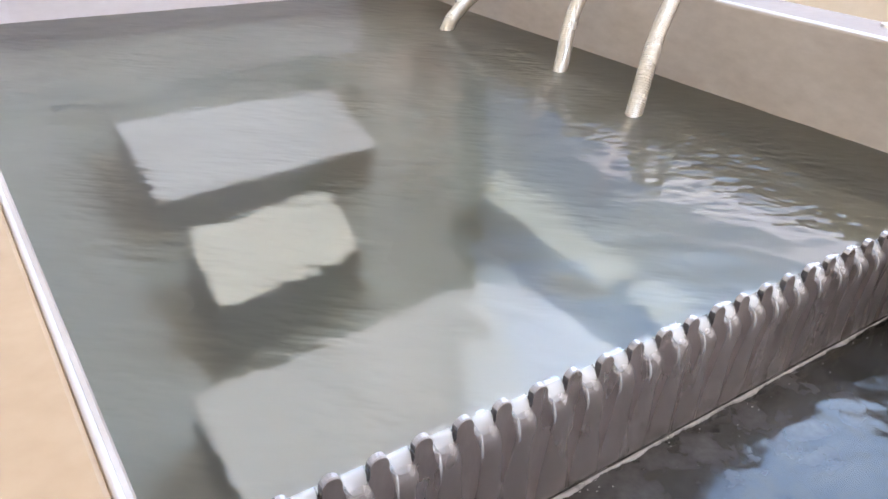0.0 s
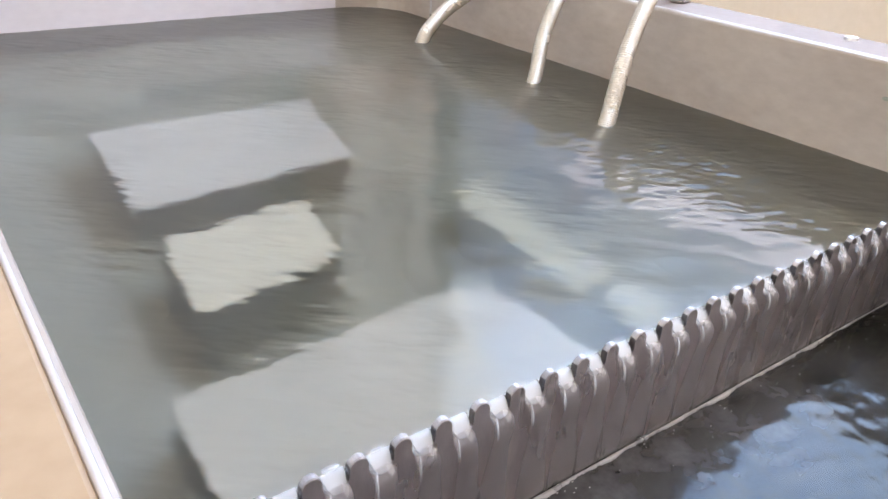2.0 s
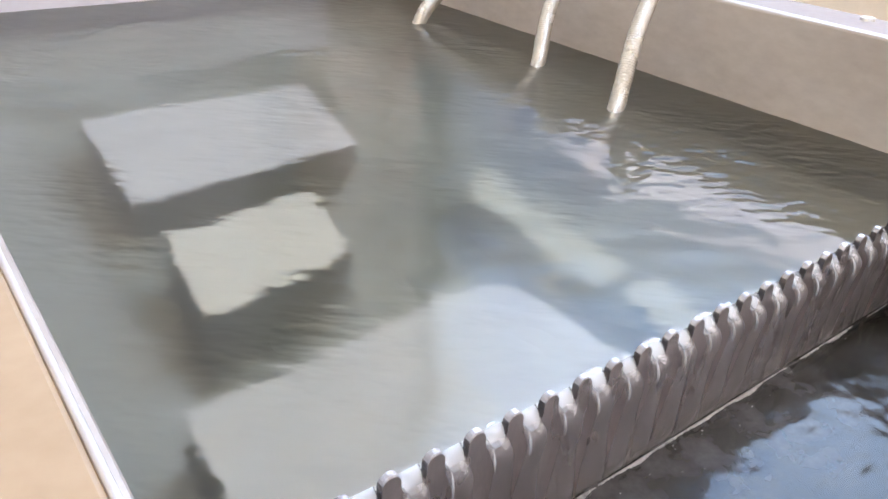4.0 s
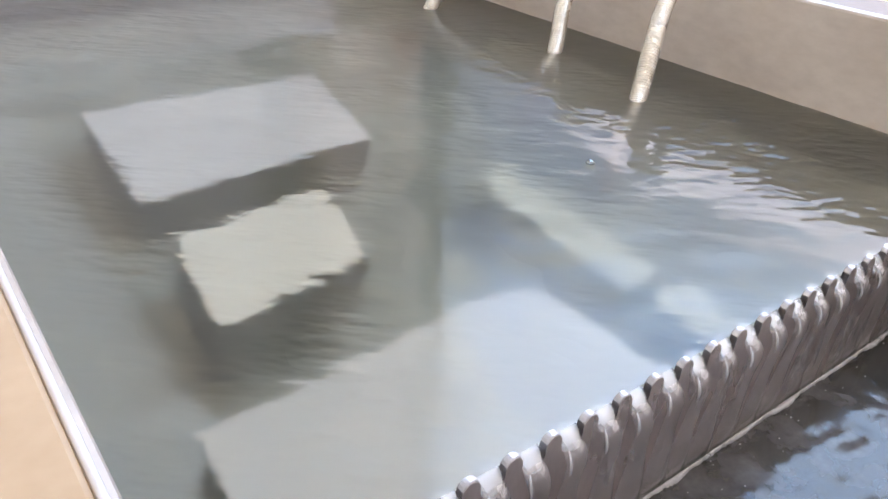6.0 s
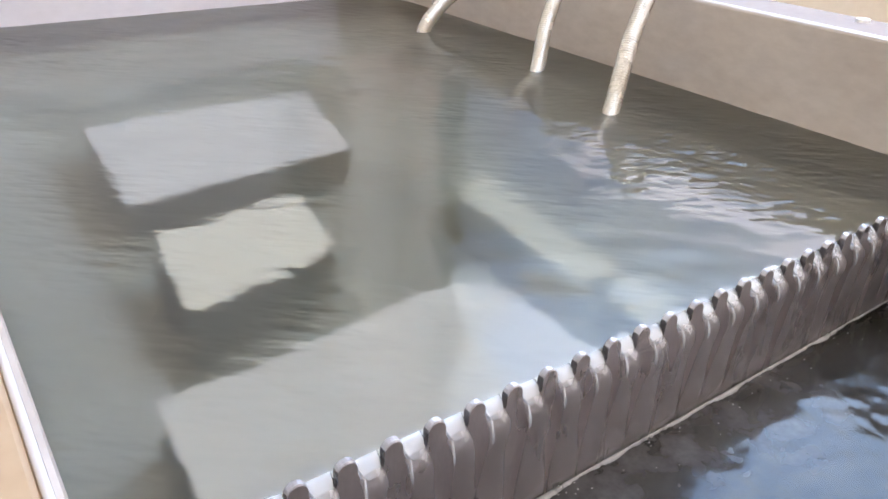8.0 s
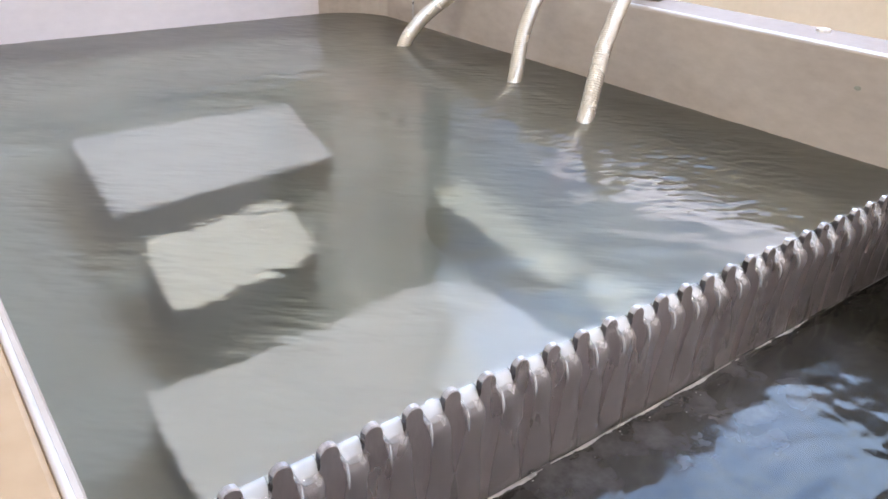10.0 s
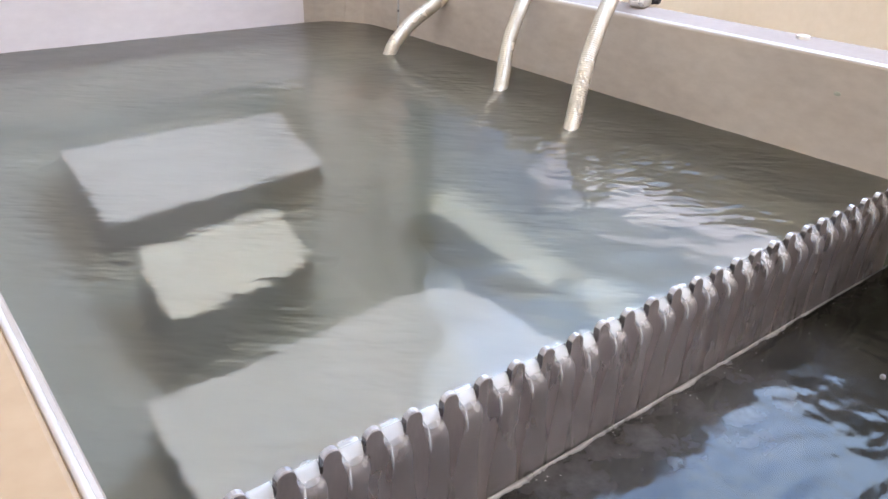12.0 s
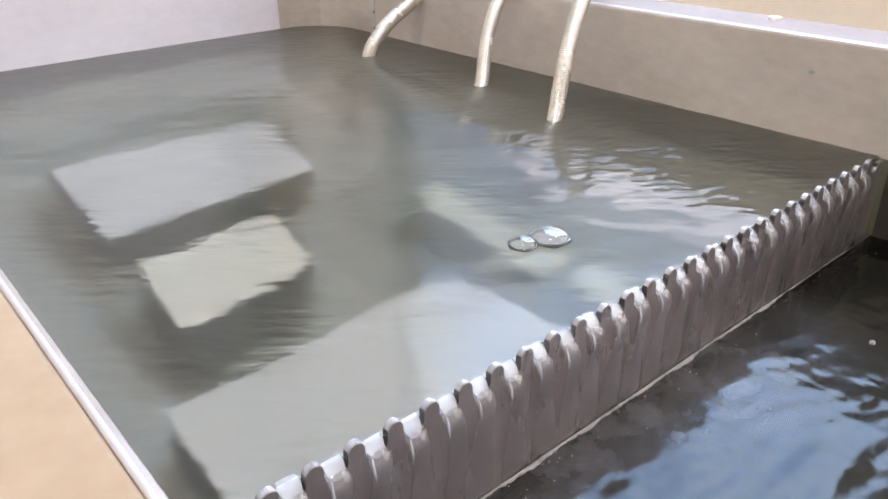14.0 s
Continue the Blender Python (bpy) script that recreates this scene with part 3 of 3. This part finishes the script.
OVER = tagged(water_sheet("water", lambda x: np.full_like(x, YN - 0.006), 0.3, ZB, 0.006, pool_height, POOL), "dark rippling water in the overflow chamber", "water", kind="structure")


# ---- submerged boxes ----
def transducer(plan, top, material, label):
    """A closed steel box on the tank bottom with a top plate, over a plan of corners."""
    cx, cy = sum(p[0] for p in plan) / len(plan), sum(p[1] for p in plan) / len(plan)
    t = tagged(empty("transducer_box", pose(cx, cy, ZF)), label, "transducer", "boxes under water")
    cut = lambda z, d: [Vector(((x - cx) * (1 - d), (y - cy) * (1 - d), z)) for x, y in plan]
    h = top - ZF
    # sides painted darker than the top for shade; the bar's stay pale
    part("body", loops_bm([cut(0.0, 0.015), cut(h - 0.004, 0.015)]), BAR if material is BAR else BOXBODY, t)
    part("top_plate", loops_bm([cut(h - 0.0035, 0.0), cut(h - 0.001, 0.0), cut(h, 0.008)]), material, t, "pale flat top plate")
    return t


transducer([(0.173, 0.777), (0.445, 0.800), (0.500, 1.035), (0.185, 1.030)], -0.06, BOXFAR, "long grey steel box under the water")
transducer([(0.160, 0.552), (0.309, 0.586), (0.338, 0.712), (0.175, 0.700)], -0.06, BOXPALE, "small pale steel box under the water")
# one bar in two pieces; the gap stands for the hose's dark reflection
transducer([(0.484, 0.340), (0.534, 0.340), (0.546, 0.418), (0.490, 0.414)], -0.095, BAR, "near piece of a pale steel bar under water")
transducer([(0.492, 0.440), (0.546, 0.444), (0.562, 0.690), (0.512, 0.690)], -0.105, BAR, "far piece of a pale steel bar under water")
transducer([(0.10, 0.325), (0.408, 0.327), (0.408, 0.435), (0.398, 0.464), (0.370, 0.479), (0.29, 0.475), (0.10, 0.460)], -0.06, BOX, "grey steel box under water beside the weir")


# ---- hoses ----
def hose(points, radius, label):
    n = 1900
    path, length = spline(points, n)
    base = path[0].copy()
    h = tagged(empty("corrugated_hose", Matrix.Translation(base)), label, "hose", "hoses over the rim")
    ribs = length / 0.0034
    radii = [radius + 0.00030 * math.cos(2 * math.pi * ribs * i / n) for i in range(n)]
    part("tube", sweep_bm([p - base for p in path], radii, 18), HOSE, h, smooth=True)
    return h


hose([(0.645, 0.615, ZF + 0.02), (0.69, 0.640, -0.085), (0.742, 0.671, -0.034), (0.783, 0.696, 0.0), (0.812, 0.713, 0.045), (0.842, 0.730, 0.087), (0.900, 0.756, 0.145), (0.985, 0.80, 0.178), (1.10, 0.86, 0.13), (1.18, 0.90, -0.1)], 0.0117, "shiny corrugated steel hose hanging into the water")
hose([(0.70, 0.815, ZF + 0.02), (0.743, 0.843, -0.085), (0.793, 0.878, -0.034), (0.836, 0.907, 0.0), (0.872, 0.936, 0.058), (0.920, 0.958, 0.118), (1.00, 1.00, 0.165), (1.12, 1.06, 0.12), (1.19, 1.10, -0.1)], 0.0117, "shiny corrugated steel hose hanging into the water")
hose([(0.77, 1.205, ZF + 0.02), (0.79, 1.205, -0.08), (0.823, 1.209, 0.0), (0.848, 1.213, 0.028), (0.882, 1.217, 0.052), (0.945, 1.215, 0.088), (1.01, 1.21, 0.140), (1.10, 1.20, 0.15), (1.18, 1.18, -0.1)], 0.0128, "thick corrugated steel hose hanging into the water")


# ---- clamp on the rim ----
def clamp():
    c = tagged(empty("rim_clamp", pose(1.035, 0.806, ZR, 0, 0, 20)), "grey steel clamp with a dark knob on the rim", "clamp")
    body = box_bm(-0.022, 0.018, -0.014, 0.014, -0.0005, 0.016, 0.006, 3)
    part("body", body, BOLT, c)
    k = bmesh.new()
    bmesh.ops.create_cone(k, cap_ends=True, segments=16, radius1=0.010, radius2=0.008, depth=0.022)
    bmesh.ops.bevel(k, geom=k.edges[:], offset=0.0015, segments=2, affect="EDGES")
    bmesh.ops.rotate(k, verts=k.verts, matrix=Matrix.Rotation(radians(90), 3, "X"))
    bmesh.ops.translate(k, verts=k.verts, vec=(0.026, -0.012, 0.010))
    part("knob", k, RUBBER, c, "dark plastic knob")


clamp()


# ---- overflow streams ----
def stream(seed):
    """Water through one notch: a rounded shoulder before the plate, then a sheet that widens down to the overflow."""
    r = random.Random(seed)
    q = lambda a: r.uniform(1 - a, 1 + a)
    lean = r.uniform(-0.0012, 0.0012)
    prof = [(0.010, -0.0040, 0.0070, 0.0010), (0.004, -0.0078, 0.0080, 0.0020), (-0.002, -0.0108, 0.0084, 0.0030), (-0.0062, -0.0134, 0.0086, 0.0042), (-0.0088, -0.0172, 0.0086, 0.0046),
            (-0.0098, -0.0225, 0.0082, 0.0046), (-0.0092, -0.029, 0.0076, 0.0042), (-0.0080, -0.041, 0.0082 * q(0.1), 0.0036), (-0.0070, -0.058, 0.0108 * q(0.1), 0.0030 * q(0.2)),
            (-0.0062, -0.080, 0.0138 * q(0.08), 0.0024 * q(0.2)), (-0.0058, -0.102, 0.0154 * q(0.05), 0.0020), (-0.0056, -0.130, 0.0158, 0.0016)]
    loops = []
    for i, (y, z, hw, th) in enumerate(prof):
        a, b = prof[max(i - 1, 0)], prof[min(i + 1, len(prof) - 1)]
        d = Vector((0, b[0] - a[0], b[1] - a[1])).normalized()
        nrm = Vector((0, d.z, -d.y))
        nrm = nrm if nrm.y < 0 or nrm.z > 0 else -nrm
        ring = []
        for k in range(18):
            t = 2 * math.pi * k / 18
            f = math.sin(t)
            ring.append(Vector((hw * math.cos(t) + lean * max(0, i - 4), y, z)) + nrm * (th * abs(f) ** 0.8 if f > 0 else 0.3 * th * f))
        loops.append(ring)
    whole = put("overflow_stream", loops_bm(loops), STREAM, True)
    # the curling crest where the water leaves the bath, whitened for reflected sky
    rings = []
    for y, z, hw, th in ((0.0095, -0.0044, 0.0060, 0.0004), (0.0066, -0.0030, 0.0080, 0.0008), (0.0028, -0.0030, 0.0086, 0.0010), (-0.0010, -0.0056, 0.0080, 0.0009), (-0.0045, -0.0092, 0.0066, 0.0007), (-0.0072, -0.0128, 0.0040, 0.0004)):
        rings.append([Vector((hw * math.cos(2 * math.pi * k / 14), y - 0.4 * th * math.sin(2 * math.pi * k / 14), z + th * math.sin(2 * math.pi * k / 14))) for k in range(14)])
    crest = part("crest", loops_bm(rings), CREST, whole, "curling crest of water, whitened for the sky's reflection", True)
    crest.visible_shadow = False
    # a thin white strip, painted as the glint along the shoulder
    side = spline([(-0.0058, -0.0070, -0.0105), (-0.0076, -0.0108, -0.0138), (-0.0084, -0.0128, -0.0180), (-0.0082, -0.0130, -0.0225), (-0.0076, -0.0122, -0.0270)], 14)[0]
    edge = part("bright_edge", sweep_bm(side, [0.0009 * math.sin(math.pi * (k + 0.6) / 14.2) + 0.0001 for k in range(14)], 8), FILM, whole, "thin white strip for a glint on the water", True)
    edge.visible_shadow = False
    return whole


STREAMS = []
KINDS = [tagged(stream(k), "thin clear water stream over a weir notch", "water stream", "streams over the weir") for k in range(4)]
for o in KINDS:
    o.visible_shadow = False
pick = random.Random(9)
for k in range(TEETH - 1):
    x = FIRST + (k + 0.5) * PITCH
    if XL + 0.01 < x < XR - 0.01:
        STREAMS.append(copy_thing(pick.choice(KINDS), pose(x, weir_y(x), 0, 0, 0, math.degrees(math.atan(SKEW)))))
for one in KINDS:
    for o in (*one.children_recursive, one):
        bpy.data.objects.remove(o)


# ---- bubbles ----
def dome(name, r, flat, label, skin):
    bm = bmesh.new()
    bmesh.ops.create_uvsphere(bm, u_segments=20, v_segments=12, radius=r)
    for v in bm.verts:
        v.co.z *= flat
    ob = put(name, bm, skin, True)
    ob.visible_shadow = False
    return tagged(ob, label, "bubble")


def dark_outline(bubble, r):
    """A dark ring added round a floating bubble to draw its outline."""
    path = [Vector((r * math.cos(2 * math.pi * k / 28), r * math.sin(2 * math.pi * k / 28), -0.0004)) for k in range(29)]
    ring = part("waterline_ring", sweep_bm(path, [r * (0.11 + 0.03 * math.sin(5 * k)) for k in range(29)], 8), SPLASH, bubble, "dark ring added as the bubble's outline", True)
    ring.visible_shadow = False


BUB_A = dome("air_bubble", 0.0115, 0.75, "whitish air bubble rising to the surface", FILM)
BUB_B = dome("air_bubble", 0.0045, 0.7, "tiny clear air bubble drifting on the water", BUBBLE)
BUB_C = dome("air_bubble", 0.0135, 0.52, "clear air bubble floating on the water", BUBBLE)
BUB_D = dome("air_bubble", 0.0195, 0.46, "large whitish air bubble floating on the water", PALEBUBBLE)
dark_outline(BUB_B, 0.0045)
dark_outline(BUB_C, 0.0135)
dark_outline(BUB_D, 0.0190)


def water_splash():
    """A ragged cup of water thrown up where a bubble bursts."""
    rings = []
    for z, r, rag in ((-0.006, 0.009, 0.0), (0.0, 0.0125, 0.0), (0.006, 0.0120, 0.0015), (0.012, 0.0135, 0.0045), (0.013, 0.0115, 0.0045), (0.006, 0.0095, 0.001), (-0.004, 0.006, 0.0)):
        ring = []
        for k in range(20):
            a = 2 * math.pi * k / 20
            lift = rag * (math.sin(3 * a + 0.6) + 0.6 * math.sin(7 * a))
            ring.append(Vector((r * math.cos(a) * (1 + 0.12 * math.sin(2 * a)), r * math.sin(a), z + lift)))
        rings.append(ring)
    ob = put("water_splash", loops_bm(rings), SPLASH, True)
    ob.visible_shadow = False
    return tagged(ob, "ragged dark crown of splashing water", "splash")


CROWN = water_splash()


def foam_line():
    """A thin uneven ribbon of foam where the streams meet the overflow water, with a few specks before it."""
    r = random.Random(4)
    n = 460
    jit = [r.uniform(0, 1) for _ in range(n + 8)]
    loops = []
    for k in range(n):
        x = XL + 0.002 + (XR - XL - 0.004) * k / (n - 1)
        rough = sum(jit[k:k + 6]) / 6
        # narrows to the right, so that the shaded end stays dark
        w = (1.0 if x < 0.66 else max(0.1, 1 - 4.5 * (x - 0.66))) * (0.0006 + 0.0034 * max(0, rough - 0.36) + 0.0022 * max(0, math.sin(x * 61) * math.sin(x * 23 + 1)) + 0.0008 * jit[k])
        y = weir_y(x) - 0.0092
        loops.append([Vector((x, y, ZB - 0.003)), Vector((x, y, ZB + 0.0016)), Vector((x, y - 0.5 * w, ZB + 0.0017)), Vector((x, y - w, ZB + 0.0012)), Vector((x, y - 1.2 * w, ZB - 0.003))])
    bm = loops_bm(loops)
    for k in range(70):
        x = r.uniform(XL + 0.01, XR - 0.01)
        s = r.uniform(0.0003, 0.0007)
        m = Matrix.Translation((x, weir_y(x) - 0.012 - abs(r.gauss(0, 0.016)), ZB + 0.001)) @ Matrix.Diagonal((s * 1.6, s, s * 0.4, 1))
        bmesh.ops.create_icosphere(bm, subdivisions=1, radius=1.0, matrix=m)
    tagged(put("foam_line", bm, FOAM, True), "thin uneven line of white foam along the weir", "foam", kind="stuff")


foam_line()
for x in (0.337, 0.432, 0.696):
    b = bmesh.new()
    bmesh.ops.create_uvsphere(b, u_segments=14, v_segments=8, radius=0.0042)
    o = tagged(put("foam_bubble", b, BUBBLE, True), "small clear bubble at the foot of the weir", "bubble")
    o.location = (x, weir_y(x) - 0.011, ZB + 0.002)


def splash_drop(r):
    b = bmesh.new()
    bmesh.ops.create_uvsphere(b, u_segments=12, v_segments=8, radius=r)
    for v in b.verts:
        v.co.z *= 1.5 if v.co.z > 0 else 1.0
    o = put("splash_drop", b, BUBBLE, True)
    o.visible_shadow = False
    return tagged(o, "clear water drop thrown up by a bursting bubble", "water drop", "drops of the splash")


DROPS = [splash_drop(r) for r in (0.0045, 0.0036, 0.0040, 0.0030, 0.0034)]


# a white dot, placed to fit the camera's view
def speck():
    b = bmesh.new()
    bmesh.ops.create_uvsphere(b, u_segments=12, v_segments=8, radius=0.0028)
    o = tagged(put("foam_speck", b, FOAM, True), "small white speck on the overflow water", "foam speck")
    o.location = (0.706, 0.196, ZB + 0.001)


speck()


# ---- what moves ----
def motions():
    r = random.Random(11)
    times = [0.2 * k for k in range(71)]
    walk(BATH, [(t, pose(0.0028 * math.sin(2.1 * t) + 0.0012 * math.sin(7.3 * t), 0.001 + 0.001 * math.sin(4.7 * t), 0.0005 * math.sin(3.1 * t), 0.05 * math.sin(5.7 * t), 0.06 * math.sin(4.9 * t + 1), 0)) for t in times])
    walk(OVER, [(t, pose(0.003 * math.sin(2.6 * t + 1), -0.002 + 0.002 * math.sin(6.1 * t), ZB + 0.0004 * math.sin(3.9 * t), 0.1 * math.sin(5.1 * t), 0.06 * math.sin(4.3 * t), 0)) for t in times])
    for s in STREAMS:
        base, ph = s.matrix_basis.copy(), r.uniform(0, 6)
        walk(s, [(t, Matrix.Translation((0.0006 * math.sin(5 * t + ph), 0, 0.0012 * math.sin(4.3 * t + 2 * ph))) @ base) for t in times])
    # waits out of view inside the near box, then rises and bursts
    walk(BUB_A, [(0, pose(0.36, 0.41, ZF + 0.03)), (1.6, pose(0.40, 0.41, ZF + 0.03)), (1.8, pose(0.455, 0.385, -0.085)), (1.9, pose(0.462, 0.402, -0.055)), (2.0, pose(0.480, 0.420, -0.016)), (2.07, pose(0.485, 0.430, -0.004)),
                 (2.15, pose(0.485, 0.433, -0.012)), (2.5, pose(0.42, 0.41, ZF + 0.03)), (14, pose(0.36, 0.41, ZF + 0.03))])
    low = pose(0.36, 0.42, ZF + 0.03)
    walk(CROWN, [(0, low), (1.7, low), (2.0, pose(0.385, 0.415, -0.10)), (2.06, pose(0.484, 0.433, -0.012)), (2.1, pose(0.486, 0.434, 0.003)), (2.16, pose(0.486, 0.434, -0.004)), (2.24, pose(0.486, 0.434, -0.026)), (2.6, low), (14, low)])
    for n, d in enumerate(DROPS):
        a = 1.3 * n
        c, e = math.cos(a), math.sin(a)
        x, y = 0.485 + 0.010 * c, 0.433 + 0.010 * e
        hid = pose(0.30 + 0.02 * n, 0.42, ZF + 0.03)
        walk(d, [(0, hid), (1.9, hid), (2.04, pose(x, y, -0.004)), (2.1, pose(x + 0.006 * c, y + 0.006 * e, 0.012 + 0.003 * n)), (2.2, pose(x + 0.014 * c, y + 0.014 * e, 0.010)),
                 (2.3, pose(x + 0.018 * c, y + 0.018 * e, -0.006)), (2.6, hid), (14, hid)])
    walk(BUB_B, [(0, pose(0.36, 0.41, ZF + 0.03)), (4.3, pose(0.38, 0.41, ZF + 0.03)), (4.9, pose(0.54, 0.55, 0.0)), (5.5, pose(0.546, 0.554, 0.002)), (6.5, pose(0.592, 0.605, 0.002)),
                 (7.5, pose(0.585, 0.621, 0.002)), (7.9, pose(0.583, 0.624, 0.001)), (8.3, pose(0.38, 0.41, ZF + 0.03)), (14, pose(0.36, 0.41, ZF + 0.03))])
    walk(BUB_C, [(0, pose(0.34, 0.40, ZF + 0.03)), (12.9, pose(0.37, 0.40, ZF + 0.03)), (13.3, pose(0.478, 0.432, -0.02)), (13.4, pose(0.482, 0.444, 0.001)), (13.7, pose(0.469, 0.447, 0.001)), (14, pose(0.452, 0.434, 0.001))])
    walk(BUB_D, [(0, pose(0.33, 0.40, ZF + 0.03)), (13.6, pose(0.37, 0.40, ZF + 0.03)), (13.9, pose(0.478, 0.427, -0.016)), (14, pose(0.482, 0.427, 0.001))])


motions()
